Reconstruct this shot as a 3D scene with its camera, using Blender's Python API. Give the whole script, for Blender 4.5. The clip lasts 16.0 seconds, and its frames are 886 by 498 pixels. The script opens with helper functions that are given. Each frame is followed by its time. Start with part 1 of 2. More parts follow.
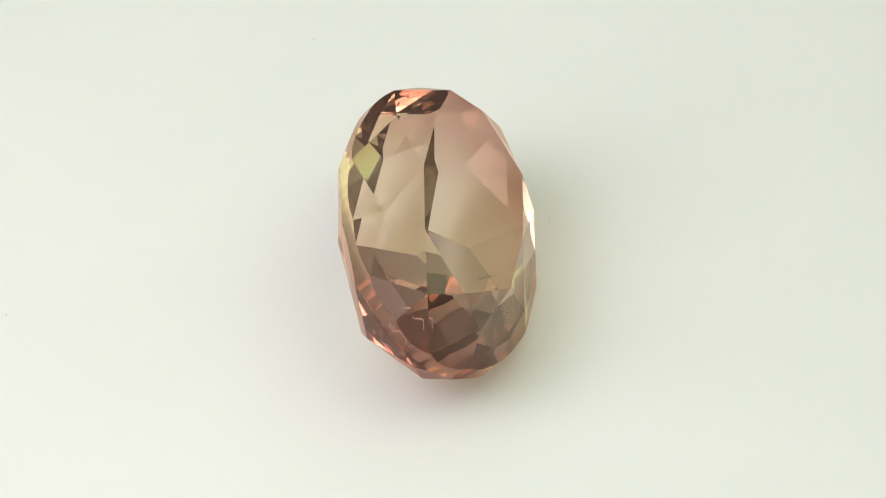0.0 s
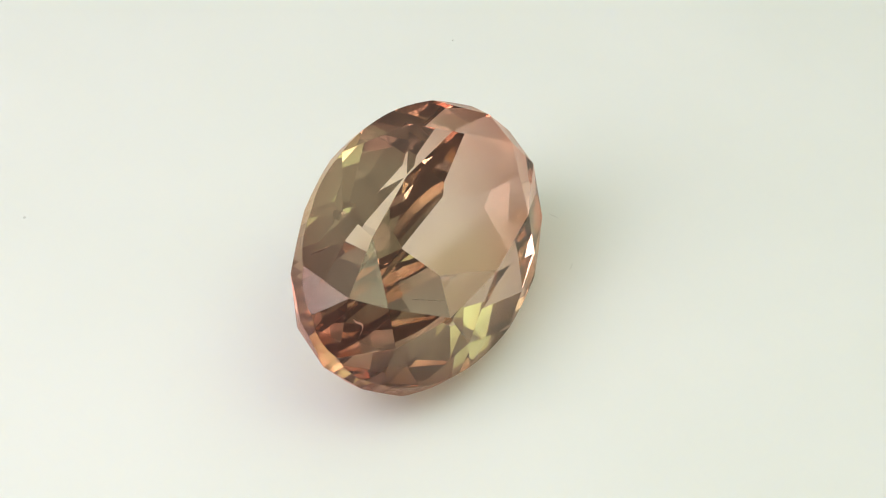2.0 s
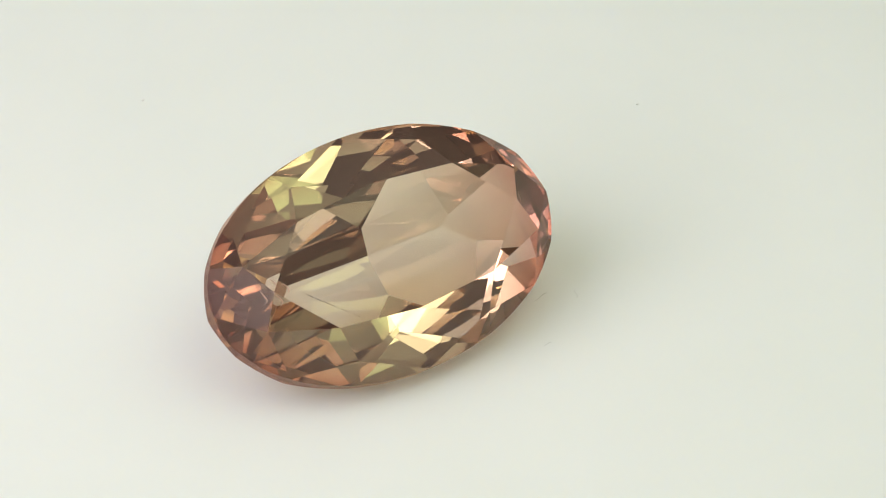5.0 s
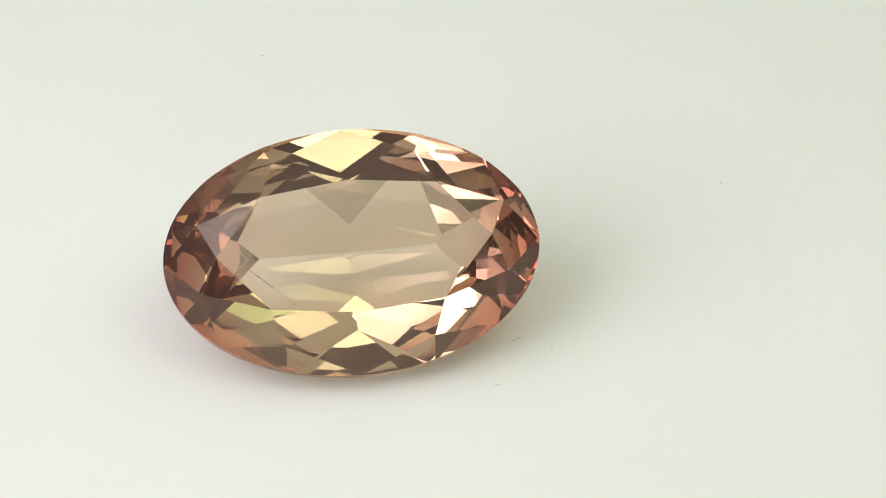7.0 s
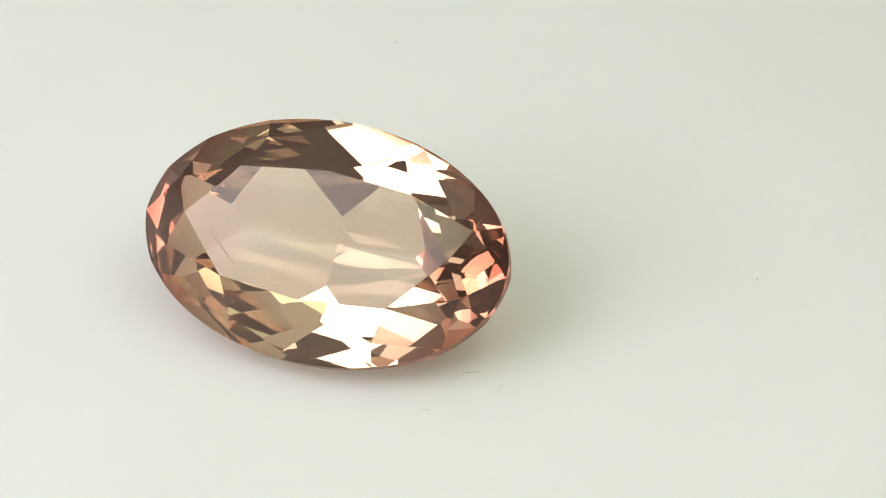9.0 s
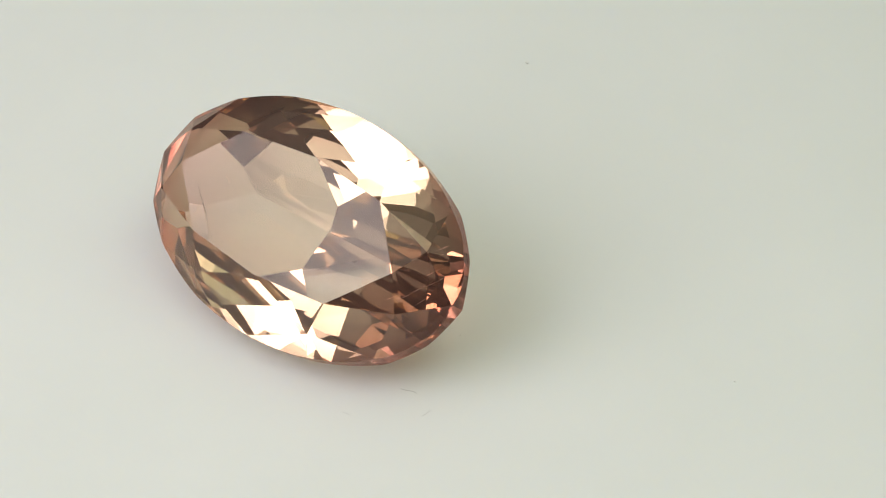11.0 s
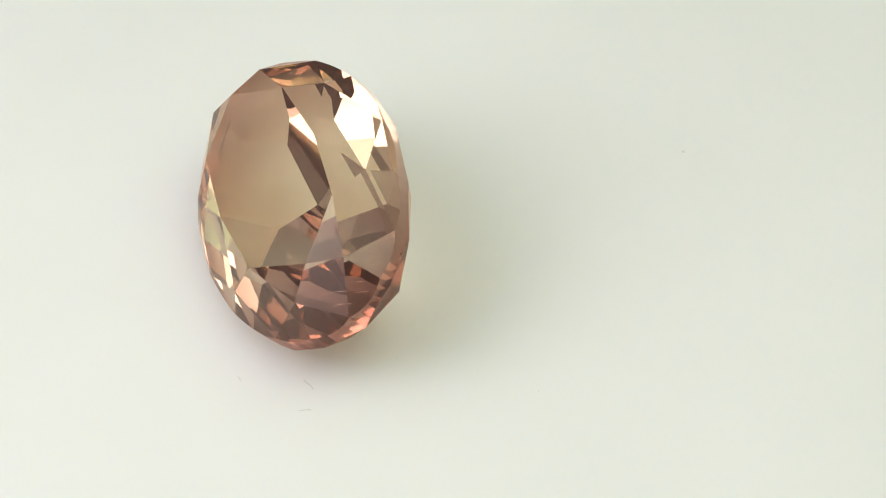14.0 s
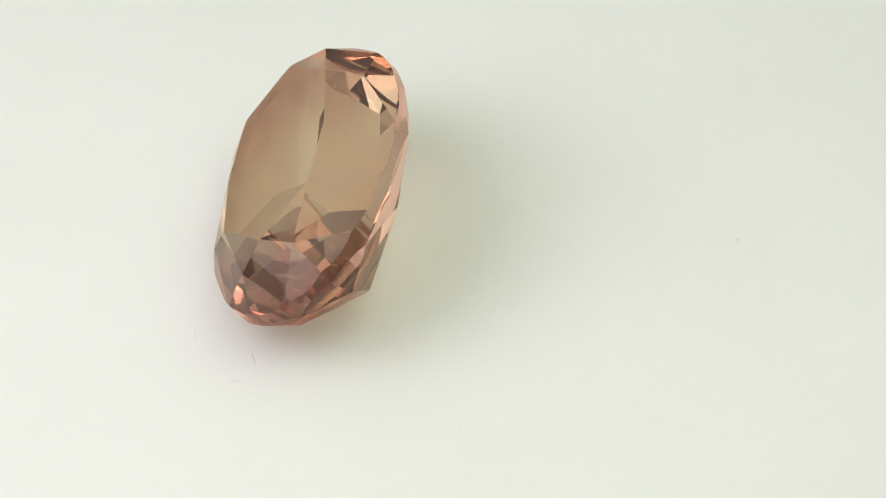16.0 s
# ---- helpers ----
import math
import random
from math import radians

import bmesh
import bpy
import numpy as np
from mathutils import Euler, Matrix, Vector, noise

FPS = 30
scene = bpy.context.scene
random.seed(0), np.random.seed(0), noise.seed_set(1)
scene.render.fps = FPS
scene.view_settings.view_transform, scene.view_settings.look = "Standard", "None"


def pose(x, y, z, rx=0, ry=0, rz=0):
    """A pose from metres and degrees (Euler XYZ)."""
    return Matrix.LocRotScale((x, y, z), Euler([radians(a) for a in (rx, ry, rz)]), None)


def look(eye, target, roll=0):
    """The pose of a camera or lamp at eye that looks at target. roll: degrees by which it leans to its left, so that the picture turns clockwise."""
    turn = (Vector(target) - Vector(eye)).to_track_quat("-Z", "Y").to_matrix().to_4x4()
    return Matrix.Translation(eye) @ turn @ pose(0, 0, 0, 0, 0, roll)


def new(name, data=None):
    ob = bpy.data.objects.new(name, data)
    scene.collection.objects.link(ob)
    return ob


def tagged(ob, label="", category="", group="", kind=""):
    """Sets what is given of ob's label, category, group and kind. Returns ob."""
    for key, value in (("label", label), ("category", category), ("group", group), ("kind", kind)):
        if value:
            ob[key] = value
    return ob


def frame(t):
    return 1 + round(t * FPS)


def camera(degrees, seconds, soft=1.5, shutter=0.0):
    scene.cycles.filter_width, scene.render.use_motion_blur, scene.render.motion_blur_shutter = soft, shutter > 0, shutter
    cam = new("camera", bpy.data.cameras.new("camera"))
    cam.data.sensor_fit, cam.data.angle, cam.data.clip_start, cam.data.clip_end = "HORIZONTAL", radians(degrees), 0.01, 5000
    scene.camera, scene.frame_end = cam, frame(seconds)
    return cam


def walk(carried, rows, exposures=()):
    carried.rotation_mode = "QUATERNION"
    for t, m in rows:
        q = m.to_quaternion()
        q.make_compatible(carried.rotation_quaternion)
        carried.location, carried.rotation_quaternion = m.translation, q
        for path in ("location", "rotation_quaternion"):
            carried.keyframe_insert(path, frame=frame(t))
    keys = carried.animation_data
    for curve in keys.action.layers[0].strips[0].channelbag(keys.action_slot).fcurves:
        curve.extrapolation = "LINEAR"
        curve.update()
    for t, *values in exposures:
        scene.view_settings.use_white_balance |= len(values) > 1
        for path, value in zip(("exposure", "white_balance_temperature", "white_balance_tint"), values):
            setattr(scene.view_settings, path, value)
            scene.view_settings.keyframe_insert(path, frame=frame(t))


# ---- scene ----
cam = camera(14.010, 16.0, soft=1.0)

# The camera stands still on a stand, looking down at about 42 degrees.
AIM = Vector((0.002216, 0.001323, 0.0))
ELEV = radians(42.369)
EYE = AIM + 0.11965 * Vector((0.0, -math.cos(ELEV), math.sin(ELEV)))
SHOT = look(EYE, AIM, 0.02)
walk(cam, [(0, SHOT), (16, SHOT)], exposures=[(0, 0.05), (2.5, 0.05), (3.5, 0.01), (4.0, -0.04), (4.3, -0.04), (6.3, 0.01), (8, 0.0), (9.2, -0.08), (11.3, -0.27), (12, -0.27), (12.5, -0.17), (13.2, -0.07), (14.5, 0.02), (16, 0.03)])

# ---- light ----
def room_world():
    """Dim room light all round: smoothly brighter overhead and towards the window side, greener on the other side."""
    world = bpy.data.worlds.new("room_light")
    scene.world = world
    world.use_nodes = True
    n, l = world.node_tree.nodes, world.node_tree.links
    co = n.new("ShaderNodeTexCoord")
    sep = n.new("ShaderNodeSeparateXYZ"); l.new(co.outputs["Generated"], sep.inputs["Vector"])
    side = n.new("ShaderNodeMapRange"); side.inputs["From Min"].default_value, side.inputs["From Max"].default_value = -1, 1
    l.new(sep.outputs["X"], side.inputs["Value"])
    tone = n.new("ShaderNodeMix"); tone.data_type = "RGBA"
    tone.inputs["A"].default_value, tone.inputs["B"].default_value = (1.0, 0.96, 1.0, 1), (0.89, 1.0, 0.80, 1)
    l.new(side.outputs["Result"], tone.inputs["Factor"])
    up = n.new("ShaderNodeMapRange"); up.interpolation_type = "SMOOTHSTEP"
    up.inputs["From Min"].default_value, up.inputs["From Max"].default_value = 0.15, 1.0
    up.inputs["To Min"].default_value, up.inputs["To Max"].default_value = 0.10, 0.52
    l.new(sep.outputs["Z"], up.inputs["Value"])
    back = n.new("ShaderNodeMapRange")
    back.inputs["From Min"].default_value, back.inputs["From Max"].default_value = -1, 1
    back.inputs["To Min"].default_value, back.inputs["To Max"].default_value = 1.2, 0.8
    l.new(sep.outputs["X"], back.inputs["Value"])
    level = n.new("ShaderNodeMath"); level.operation = "MULTIPLY"
    l.new(up.outputs["Result"], level.inputs[0]); l.new(back.outputs["Result"], level.inputs[1])
    l.new(tone.outputs["Result"], n["Background"].inputs["Color"])
    l.new(level.outputs[0], n["Background"].inputs["Strength"])


def panel_lamp(name, eye, target, size, watts, colour):
    """A diffuser panel, brightest in the middle so that facets grade from white cores."""
    data = bpy.data.lights.new(name, "AREA")
    data.shape, data.size, data.size_y = "RECTANGLE", size[0], size[1]
    data.energy, data.color = watts, colour
    data.use_nodes = True
    n, l = data.node_tree.nodes, data.node_tree.links
    geo = n.new("ShaderNodeNewGeometry")
    dist = n.new("ShaderNodeVectorMath"); dist.operation = "DISTANCE"; dist.inputs[1].default_value = (0.5, 0.5, 0)
    l.new(geo.outputs["Parametric"], dist.inputs[0])
    fall = n.new("ShaderNodeMapRange"); fall.interpolation_type = "SMOOTHSTEP"
    fall.inputs["From Min"].default_value, fall.inputs["From Max"].default_value = 0.05, 0.62
    fall.inputs["To Min"].default_value, fall.inputs["To Max"].default_value = 1.75, 0.4
    l.new(dist.outputs["Value"], fall.inputs["Value"])
    l.new(fall.outputs["Result"], n["Emission"].inputs["Strength"])
    ob = new(name, data)
    ob.matrix_world = look(eye, target)
    return ob


room_world()
panel_lamp("side_light", (-0.086, -0.050, 0.092), (-0.002, -0.004, 0), (0.13, 0.15), 0.180, (0.99, 0.94, 1.01))
panel_lamp("front_light", (0.033, -0.040, 0.130), (0.006, -0.004, 0), (0.10, 0.085), 0.048, (0.94, 0.98, 0.80))
# added fill lamp without a real source, turns the disc greener on the right
panel_lamp("green_fill", (0.070, 0.002, 0.110), (0.022, 0, 0), (0.10, 0.10), 0.017, (0.66, 1.0, 0.48))


# ---- materials ----
def material(name):
    m = bpy.data.materials.new(name)
    m.use_nodes = True
    return m, m.node_tree.nodes, m.node_tree.links, m.node_tree.nodes["Principled BSDF"]


def white_acrylic():
    m, n, l, b = material("white_acrylic")
    co = n.new("ShaderNodeTexCoord")
    a = n.new("ShaderNodeTexNoise"); a.inputs["Scale"].default_value = 90; a.inputs["Detail"].default_value = 3
    f = n.new("ShaderNodeTexNoise"); f.inputs["Scale"].default_value = 4000; f.inputs["Detail"].default_value = 4
    l.new(co.outputs["Object"], a.inputs["Vector"]); l.new(co.outputs["Object"], f.inputs["Vector"])
    r = n.new("ShaderNodeValToRGB")
    r.color_ramp.elements[0].position, r.color_ramp.elements[0].color = 0.3, (0.765, 0.775, 0.735, 1)
    r.color_ramp.elements[1].position, r.color_ramp.elements[1].color = 0.7, (0.795, 0.80, 0.765, 1)
    l.new(a.outputs["Fac"], r.inputs["Fac"]); l.new(r.outputs["Color"], b.inputs["Base Color"])
    gloss = n.new("ShaderNodeMapRange")
    gloss.inputs["To Min"].default_value, gloss.inputs["To Max"].default_value = 0.50, 0.62
    l.new(f.outputs["Fac"], gloss.inputs["Value"]); l.new(gloss.outputs["Result"], b.inputs["Roughness"])
    b.inputs["Subsurface Weight"].default_value = 1.0
    b.inputs["Subsurface Radius"].default_value = (1.0, 0.95, 0.85)
    b.inputs["Subsurface Scale"].default_value = 0.003
    return m


def gem_crystal(name, rough):
    m, n, l, b = material(name)
    n.remove(b)
    out = n["Material Output"]
    g = n.new("ShaderNodeBsdfGlass")
    g.inputs["IOR"].default_value = 1.63
    g.inputs["Roughness"].default_value = rough
    co = n.new("ShaderNodeTexCoord")
    sep = n.new("ShaderNodeSeparateXYZ"); l.new(co.outputs["Object"], sep.inputs["Vector"])
    # colour zoning: a yellowish core, a pinkish-brown rim
    def half(axis, size):
        d = n.new("ShaderNodeMath"); d.operation = "DIVIDE"; d.inputs[1].default_value = size
        l.new(sep.outputs[axis], d.inputs[0])
        p = n.new("ShaderNodeMath"); p.operation = "POWER"; p.inputs[1].default_value = 2
        l.new(d.outputs[0], p.inputs[0])
        return p
    total = n.new("ShaderNodeMath"); total.operation = "ADD"
    l.new(half("X", 0.0057).outputs[0], total.inputs[0]); l.new(half("Y", 0.0060).outputs[0], total.inputs[1])
    root = n.new("ShaderNodeMath"); root.operation = "SQRT"; l.new(total.outputs[0], root.inputs[0])
    wave = n.new("ShaderNodeTexNoise"); wave.inputs["Scale"].default_value = 350; wave.inputs["Detail"].default_value = 2
    l.new(co.outputs["Object"], wave.inputs["Vector"])
    mul = n.new("ShaderNodeMath"); mul.operation = "MULTIPLY_ADD"
    mul.inputs[1].default_value, mul.inputs[2].default_value = 0.3, -0.15
    l.new(wave.outputs["Fac"], mul.inputs[0])
    mr = n.new("ShaderNodeMath"); mr.operation = "ADD"
    l.new(root.outputs[0], mr.inputs[0]); l.new(mul.outputs[0], mr.inputs[1])
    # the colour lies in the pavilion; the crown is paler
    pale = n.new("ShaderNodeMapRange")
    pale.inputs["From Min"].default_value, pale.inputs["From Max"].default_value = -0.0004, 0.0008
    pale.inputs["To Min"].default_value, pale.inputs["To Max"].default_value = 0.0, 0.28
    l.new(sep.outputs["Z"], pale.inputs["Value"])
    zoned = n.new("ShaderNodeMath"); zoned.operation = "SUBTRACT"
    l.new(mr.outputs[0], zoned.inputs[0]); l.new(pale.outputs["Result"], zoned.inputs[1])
    r = n.new("ShaderNodeValToRGB")
    e = r.color_ramp.elements
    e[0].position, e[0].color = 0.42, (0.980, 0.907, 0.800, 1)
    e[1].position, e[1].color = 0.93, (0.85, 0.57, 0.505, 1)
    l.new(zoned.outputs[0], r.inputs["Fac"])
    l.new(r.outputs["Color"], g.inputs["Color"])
    # a little pink diffuse mixed in as haze, lifts the black facets
    lift = n.new("ShaderNodeBsdfDiffuse"); lift.inputs["Color"].default_value = (0.80, 0.50, 0.42, 1)
    mix = n.new("ShaderNodeMixShader"); mix.inputs["Fac"].default_value = 0.04
    l.new(g.outputs["BSDF"], mix.inputs[1]); l.new(lift.outputs["BSDF"], mix.inputs[2])
    l.new(mix.outputs["Shader"], out.inputs["Surface"])
    return m


def plain(name, colour, rough=0.6):
    m, n, l, b = material(name)
    t = n.new("ShaderNodeTexNoise"); t.inputs["Scale"].default_value = 60
    mix = n.new("ShaderNodeMix"); mix.data_type = "RGBA"; mix.blend_type = "MULTIPLY"
    mix.inputs["Factor"].default_value = 0.2
    mix.inputs["A"].default_value = (*colour, 1)
    l.new(t.outputs["Color"], mix.inputs["B"])
    l.new(mix.outputs["Result"], b.inputs["Base Color"])
    b.inputs["Roughness"].default_value = rough
    return m


ACRYLIC = white_acrylic()
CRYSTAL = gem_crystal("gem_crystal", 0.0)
GROUND = gem_crystal("ground_girdle", 0.10)
DESK = plain("grey_laminate", (0.55, 0.55, 0.53), 0.5)
BLOCKER = plain("blocker_dark", (0.05, 0.045, 0.045), 0.9)
LINT = plain("grey_lint", (0.42, 0.40, 0.37), 0.8)
FLAW = plain("dark_chip", (0.12, 0.085, 0.065), 0.5)
VEIL = plain("pale_veil", (0.80, 0.66, 0.58), 0.35)
SPECK = plain("pale_dust", (0.85, 0.84, 0.80), 0.7)


def part(name, bm, mat, parent=None, label=""):
    me = bpy.data.meshes.new(name)
    bm.to_mesh(me); bm.free()
    me.materials.append(mat)
    ob = new(name, me)
    if parent:
        ob.parent = parent
    if label:
        tagged(ob, label)
    return ob


# ---- turntable ----
def turntable():
    bm = bmesh.new()
    R, H = 0.11, 0.006
    prof = [(0, 0), (R - 0.001, 0), (R - 0.0003, -0.0003), (R, -0.001), (R, -H + 0.001), (R - 0.001, -H), (0, -H)]
    n = 96
    rings = []
    for r, z in prof[1:-1]:
        rings.append([bm.verts.new((r * math.cos(i * math.tau / n), r * math.sin(i * math.tau / n), z)) for i in range(n)])
    for a, b in zip(rings, rings[1:]):
        for i in range(n):
            bm.faces.new((a[i], b[i], b[(i + 1) % n], a[(i + 1) % n]))
    bm.faces.new(rings[0]); bm.faces.new(rings[-1][::-1])
    bmesh.ops.recalc_face_normals(bm, faces=bm.faces)
    ob = part("turntable", bm, ACRYLIC)
    return tagged(ob, "smooth matt white acrylic turntable disc", "turntable")


# ---- gem ----
A, B = 6.0, 3.933          # girdle half axes, millimetres
TOP, LOW = 0.27, -0.54     # upper and lower girdle line
ZT = 1.69                  # height of the table
KNOT_SIDE = Vector((2.13, 3.02, -1.19))   # where the pavilion's facets meet, by the long sides
KNOT_UNDER = -1.38                        # deeper on the side it lies on
KNOT_END = (Vector((4.75, 1.14, -1.48)), Vector((4.82, 1.18, -1.56)))   # and by the two ends
INNER_SIDE, INNER_END = (0.17, 0.70, 0.55), (0.745, 0.04, -0.02)   # how the inner facets climb along x and y
GIRDLE_AT = (0, 22.3, 42.5, 66.0, 90)   # facet corners along the girdle, degrees of the oval's parameter


def around(theta, z, r=1.0):
    t = radians(theta)
    return Vector((r * A * math.cos(t), r * B * math.sin(t), z))


def low_line(theta):
    """Depth of the lower girdle line, thicker on the side it lies on."""
    return LOW + 0.155 * math.sin(radians(theta))


def corner_angles():
    """The sixteen corners of the girdle all the way round."""
    q = GIRDLE_AT
    half = list(q) + [180 - a for a in q[-2::-1]]
    return half + [360 - a for a in half[-2:0:-1]]


def through_points(p, q, r):
    """The plane of three points as (normal, distance), its normal away from the stone's middle."""
    n = (q - p).cross(r - p).normalized()
    mid = Vector((0, 0, -0.4))
    if n.dot(p - mid) < 0:
        n = -n
    return n, n.dot(p)


def meet(a, b, near):
    """The point nearest to near on the line where two planes meet."""
    d = a[0].cross(b[0])
    m = Matrix((a[0], b[0], d))
    return m.inverted() @ Vector((a[1], b[1], d.dot(near)))


def facets():
    """Facet planes of an oval brilliant with a keel as (normal, distance), the outside on the normal's side."""
    rng = random.Random(5)
    jit = lambda s: rng.uniform(-s, s)
    corners = corner_angles()
    planes = [(Vector((0, 0, 1)), ZT)]
    # crown: eight bezels from the table's corners to the girdle
    tables, bezels = [], []
    for i in range(8):
        c, s = math.cos(i * math.pi / 4), math.sin(i * math.pi / 4)
        if i % 2:
            t = Vector((math.copysign(2.75, c) + jit(0.06), math.copysign(1.80, s) + jit(0.04), ZT))
            along = Vector((-math.copysign(2.75, c), math.copysign(1.70, s), jit(0.06)))
        elif i % 4 == 0:
            t = Vector((4.35 * round(c) + jit(0.05), jit(0.06), ZT))
            along = Vector((jit(0.02), 1, jit(0.02)))
        else:
            t = Vector((jit(0.08), 2.10 * round(s) + jit(0.03), ZT))
            along = Vector((1, jit(0.01), jit(0.01)))
        g = around(corners[2 * i], TOP)
        tables.append(t)
        bezels.append(through_points(t, g, g + along))
    planes += bezels
    for i in range(8):
        j = (i + 1) % 8
        a, b, c = corners[2 * i], corners[2 * i + 1], corners[(2 * i + 2) % 16]
        near = around(b, 1.15, 0.845)
        m = meet(bezels[i], bezels[j], near)
        planes.append(through_points(tables[i], tables[j], m))
        planes.append(through_points(m, around(a, TOP), around(b, TOP + jit(0.04))))
        planes.append(through_points(m, around(b, TOP + jit(0.04)), around(c, TOP)))
    # girdle
    for i in range(72):
        t = radians(i * 5 + 2.5)
        n = Vector((B * math.cos(t), A * math.sin(t), 0)).normalized()
        planes.append((n, n.dot(around(i * 5 + 2.5, 0)) * 1.0005))
    # pavilion: shallow inner facets fall to a short bowed keel, an outer ring of kites and halves climbs to the girdle
    knots = {}
    for sx in (1, -1):
        deep = KNOT_END[0 if sx > 0 else 1]
        for sy in (1, -1):
            side = Vector((sx * KNOT_SIDE.x, sy * KNOT_SIDE.y, (KNOT_SIDE.z if sy > 0 else KNOT_UNDER) + jit(0.02)))
            end = Vector((sx * deep.x, sy * deep.y, deep.z - 0.1 * (sy < 0) + jit(0.02)))
            knots[sx, sy] = (end, side)
            planes.append(through_points(side, side + Vector((sx, 0, INNER_SIDE[0])), side + Vector((0, sy, INNER_SIDE[1 if sy > 0 else 2] + jit(0.004)))))
            planes.append(through_points(end, end + Vector((sx, 0, INNER_END[0])), end + Vector((0, sy, INNER_END[1 if sy > 0 else 2] + jit(0.01)))))
    turn = [(1, 1), (-1, 1), (-1, -1), (1, -1)]
    ring = []
    for k, q in enumerate(turn):
        ring += list(knots[q]) if k % 2 == 0 else list(knots[q])[::-1]
    for i in range(8):
        a, b, c = corners[2 * i], corners[2 * i + 1], corners[(2 * i + 2) % 16]
        p = ring[i]
        la, lc = low_line(a), low_line(c)
        lb = (la + lc) / 2 + 0.17
        planes.append(through_points(ring[i - 1], p, around(a, la)))
        planes.append(through_points(p, around(a, la), around(b, lb + jit(0.04))))
        planes.append(through_points(p, around(b, lb + jit(0.04)), around(c, lc)))
    return planes


def gem_mesh():
    bm = bmesh.new()
    bmesh.ops.create_cube(bm, size=20)
    for nrm, d in facets():
        bmesh.ops.bisect_plane(bm, geom=bm.verts[:] + bm.edges[:] + bm.faces[:], dist=1e-5, plane_co=nrm * d, plane_no=nrm, clear_outer=True)
        bmesh.ops.holes_fill(bm, edges=[e for e in bm.edges if e.is_boundary], sides=0)
    bmesh.ops.remove_doubles(bm, verts=bm.verts[:], dist=0.012)
    bmesh.ops.dissolve_degenerate(bm, edges=bm.edges[:], dist=0.002)
    bmesh.ops.recalc_face_normals(bm, faces=bm.faces)
    bm.verts.index_update()
    bm.normal_update()
    return bm


TILT = pose(0, 0, 0, 40.88) @ pose(0, 0, 0, 0, 0, 0.54)


def gem():
    """The stone: crown with its table, girdle and pavilion, facet meeting facet."""
    whole = gem_mesh()
    low = min((TILT @ v.co).z for v in whole.verts)
    root = new("gemstone")
    root.empty_display_size = 0.002
    tagged(root, "peach-brown faceted oval gemstone lying tilted on the white disc", "gemstone")

    def zone(f):
        if f.normal.z > 0.999:
            return "table"
        if abs(f.normal.z) < 0.01:
            return "girdle"
        return "crown" if f.normal.z > 0 else "pavilion"

    made = {}
    for name in ("crown", "table", "girdle", "pavilion"):
        bm = bmesh.new()
        seen = {}
        for f in whole.faces:
            if zone(f) == name:
                ring = []
                for v in f.verts:
                    if v.index not in seen:
                        seen[v.index] = bm.verts.new(v.co * 0.001)
                    ring.append(seen[v.index])
                bm.faces.new(ring)
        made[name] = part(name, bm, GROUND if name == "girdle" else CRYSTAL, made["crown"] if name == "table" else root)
    whole.free()
    return root, pose(-0.000940, -0.002198, -low * 0.001 + 0.00003) @ TILT


def slab(name, lo, hi, mat):
    bm = bmesh.new()
    bmesh.ops.create_cube(bm, size=1)
    for v in bm.verts:
        v.co = [(l + h) / 2 + c * (h - l) for l, h, c in zip(lo, hi, v.co)]
    return part(name, bm, mat)


tagged(slab("tabletop", (-0.8, -0.5, -0.03), (0.8, 0.8, -0.0062), DESK), "pale grey work tabletop under the disc", "tabletop", kind="structure")
# added out of view, gives the front-facing facets something dark to reflect
tagged(slab("dark_blocker", (-0.36, -0.34, -0.006), (0.36, -0.32, 0.30), BLOCKER), "unseen dark grey wall added behind the camera to darken reflections in the stone", "wall", kind="structure")

disc = turntable()
stone, stone_pose = gem()


def tube(bm, pts, radius, sides=6):
    """A thin round thread through the points, tapering to both ends."""
    rings = []
    for i, p in enumerate(pts):
        p = Vector(p)
        d = (Vector(pts[min(i + 1, len(pts) - 1)]) - Vector(pts[max(i - 1, 0)])).normalized()
        u = d.orthogonal().normalized()
        w = d.cross(u)
        r = radius * (0.55 if i in (0, len(pts) - 1) else 1.0)
        rings.append([bm.verts.new(p + r * (math.cos(k * math.tau / sides) * u + math.sin(k * math.tau / sides) * w)) for k in range(sides)])
    for a, b in zip(rings, rings[1:]):
        for k in range(sides):
            bm.faces.new((a[k], a[(k + 1) % sides], b[(k + 1) % sides], b[k]))
    bm.faces.new(rings[0][::-1]), bm.faces.new(rings[-1])
    bmesh.ops.recalc_face_normals(bm, faces=bm.faces)
    return bm


def crumb(bm, at, size, rng):
    """An uneven grain, flatter than wide."""
    made = bmesh.ops.create_icosphere(bm, subdivisions=1, radius=size)["verts"]
    for v in made:
        v.co = Vector((v.co.x * rng.uniform(0.6, 1.2), v.co.y * rng.uniform(0.6, 1.2), v.co.z * 0.6)) + Vector(at)
    return bm


def lint(x, y, turn, length, bend, radius=0.000006):
    pts = []
    for i in range(9):
        u = i / 8 - 0.5
        pts.append((u * length, bend * math.sin(u * 5.0) * length, radius + 0.00002 * (1 - 4 * u * u) * (bend != 0)))
    ob = part("lint_fibre", tube(bmesh.new(), pts, radius), LINT)
    tagged(ob, "fine curved grey lint fibre lying on the white disc", "fibre", "lint on the disc")
    return ob, pose(x, y, 0, 0, 0, turn)


def dust(x, y, size, mat, colour):
    ob = part("dust_speck", crumb(bmesh.new(), (0, 0, size * 0.45), size, random.Random(int(x * 1e6))), mat)
    tagged(ob, "tiny " + colour + " dust speck lying on the white disc", "dust", "dust on the disc")
    return ob, pose(x, y, 0)


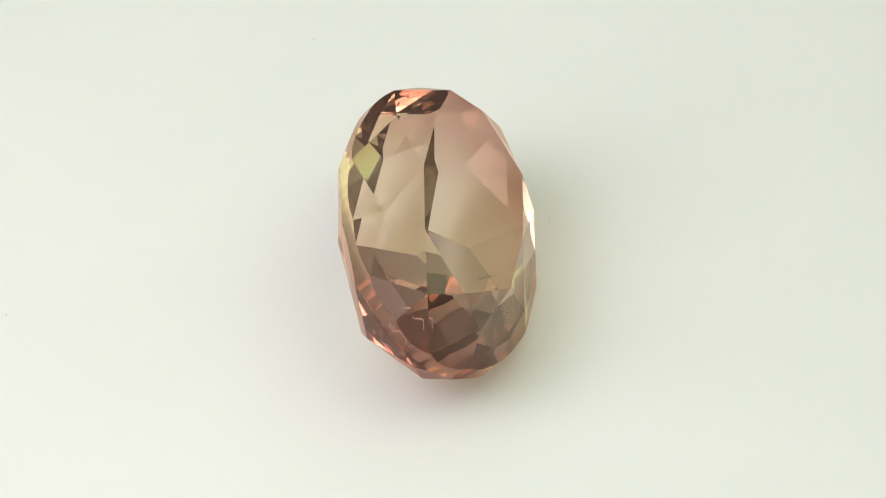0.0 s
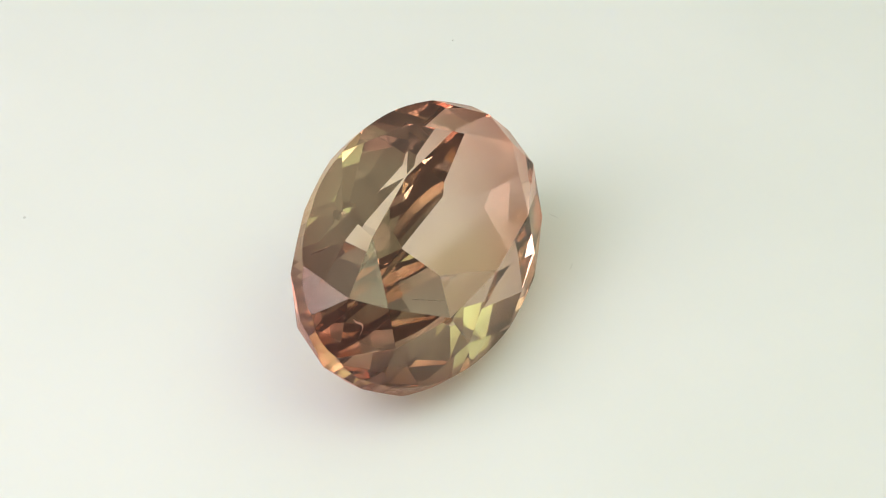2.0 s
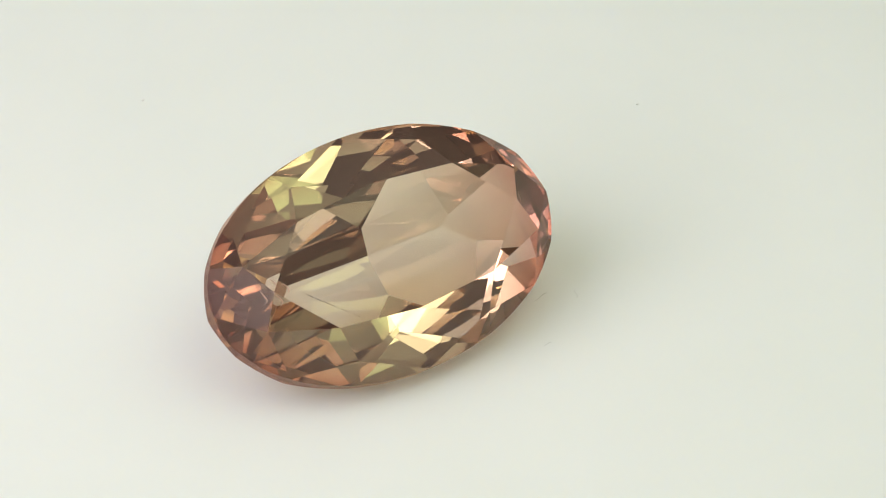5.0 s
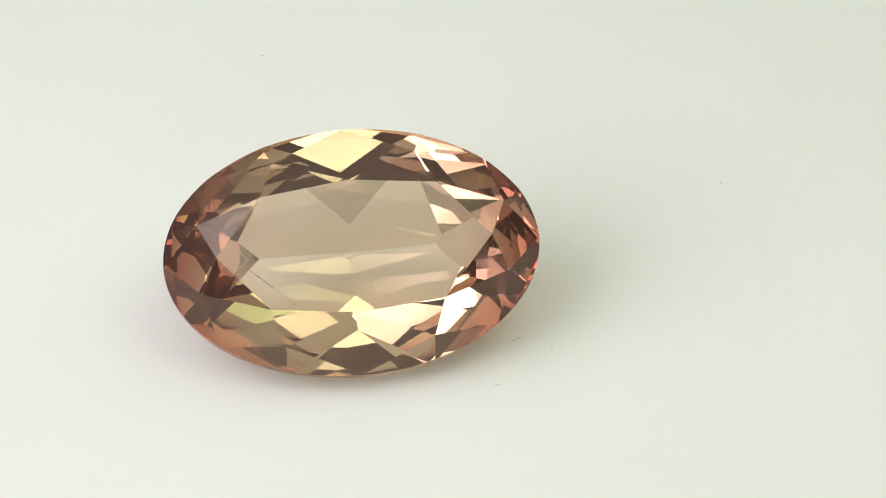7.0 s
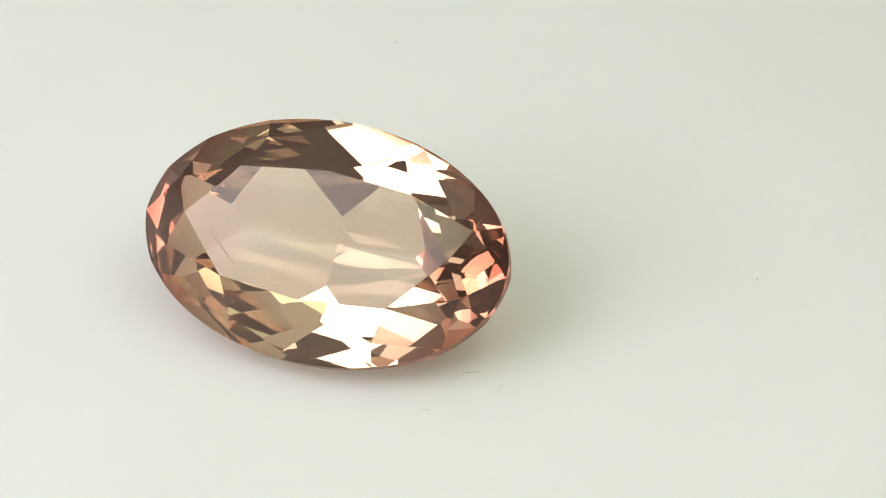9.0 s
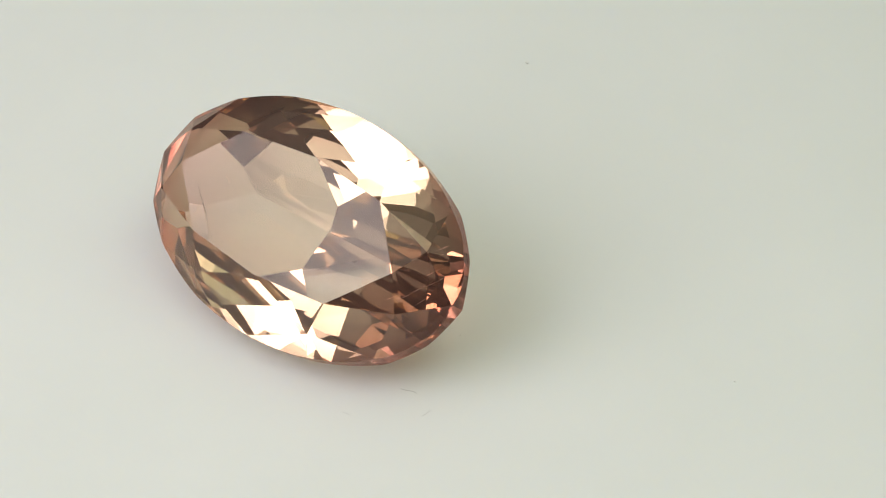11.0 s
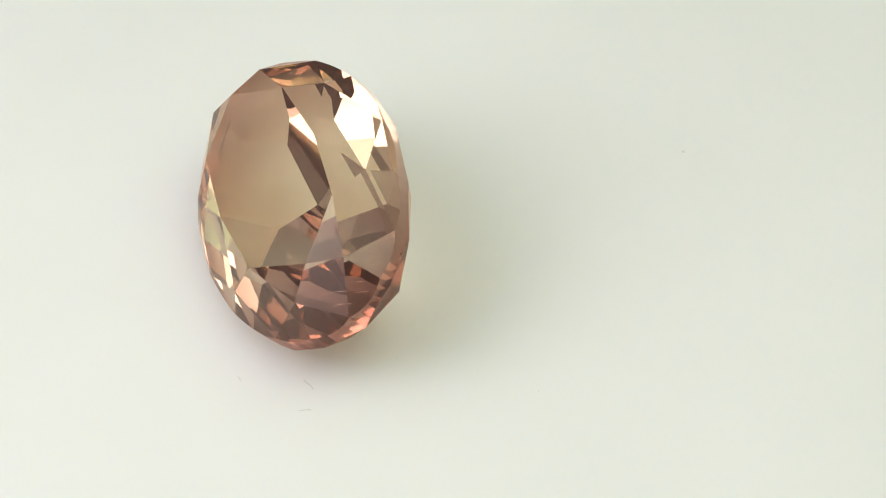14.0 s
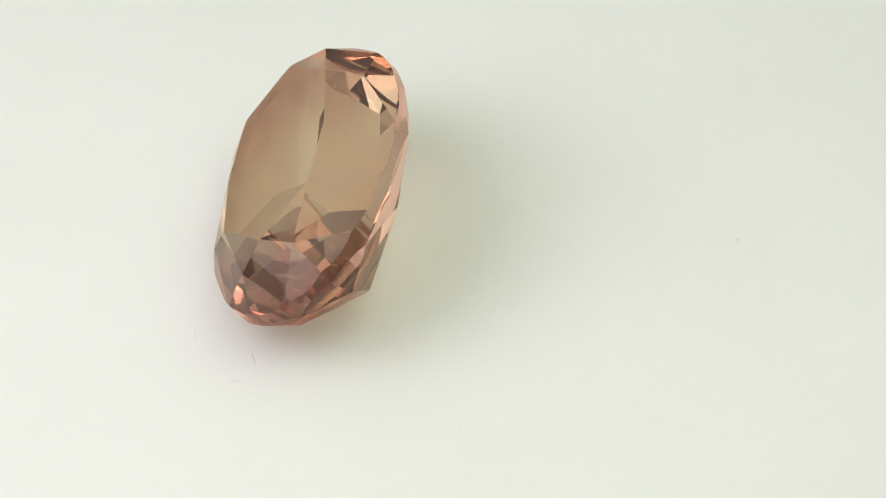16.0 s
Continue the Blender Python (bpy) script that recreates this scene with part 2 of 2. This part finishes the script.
def flaws():
    """Chips along the table's edge, needles and a feather inside the stone."""
    rng = random.Random(11)
    top = ZT
    for u in (0.0, 0.07, 0.18, 0.22, 0.36, 0.43, 0.50, 0.66, 0.74, 0.90, 1.0):
        x, y = -3.35 + 1.30 * u, -0.45 - 1.20 * u
        bm = crumb(bmesh.new(), (0, 0, 0), rng.uniform(0.020, 0.036) * 0.001, rng)
        long = rng.uniform(1.2, 2.6)
        for v in bm.verts:
            v.co = Vector((v.co.x * long, v.co.y * 0.7, v.co.z * 0.6))
        ob = part("chip", bm, FLAW, stone)
        ob.matrix_basis = pose(x * 0.001, y * 0.001, (top + 0.004) * 0.001, 0, 0, -43 + rng.uniform(-12, 12))
    needles = []
    for i in range(7):
        needles.append((3.9 + rng.uniform(-0.6, 0.6), 0.3 + rng.uniform(-0.9, 0.9), -0.55 + rng.uniform(-0.3, 0.3), rng.uniform(0.15, 0.5)))
    for x, y, z, size in needles:
        d = Vector((0.25 + rng.uniform(-0.1, 0.1), 0.75, -0.6)).normalized() * size * 0.5
        bm = tube(bmesh.new(), [(Vector((x, y, z)) + k * d) * 0.001 for k in (-1, 0, 1)], 0.000006, 5)
        part("needle_inclusion", bm, VEIL, stone, "fine pale needle inside the stone")
    bm = bmesh.new()
    rows = []
    for i in range(13):
        u = i / 12
        c = Vector((-3.7 + 0.35 * math.sin(u * 2.6), -0.25 + 0.5 * u, -0.95 + 0.12 * math.sin(u * 7)))
        h = 0.008 + 0.04 * math.sin(u * math.pi) * rng.uniform(0.4, 1.0)
        rows.append([bm.verts.new((c + o) * 0.001) for o in (Vector((0, 0, 0)), Vector((0.5 * h, 0, h)), Vector((0.5 * h + 0.02, 0.01, h)), Vector((0.02, 0.01, 0)))])
    for a, b in zip(rows, rows[1:]):
        for k in range(4):
            bm.faces.new((a[k], a[(k + 1) % 4], b[(k + 1) % 4], b[k]))
    bm.faces.new(rows[0]), bm.faces.new(rows[-1][::-1])
    bmesh.ops.recalc_face_normals(bm, faces=bm.faces)
    part("feather_inclusion", bm, VEIL, stone, "wispy whitish feather inside the stone")


flaws()
LOOSE = [
    lint(0.00425, -0.00350, 5, 0.00056, 0.10),
    lint(0.00533, -0.00392, 50, 0.00036, 0.22, 0.0000045),
    lint(0.00334, -0.00553, -10, 0.00026, 0.15, 0.0000045),
    dust(-0.00285, 0.01182, 0.00007, SPECK, "pale"),
    dust(0.01209, 0.00334, 0.00005, SPECK, "pale"),
    dust(0.00393, -0.00047, 0.000018, LINT, "grey"),
    dust(0.00671, 0.00339, 0.000018, LINT, "grey"),
]


# ---- movement ----
def spin(t):
    return pose(0, 0, 0, 0, 0, 85.331 - 11.2781 * t)


TIMES = [i * 0.25 for i in range(65)]


def motions():
    for ob, place in [(disc, Matrix()), (stone, stone_pose)] + LOOSE:
        walk(ob, [(t, spin(t) @ place) for t in TIMES])


motions()
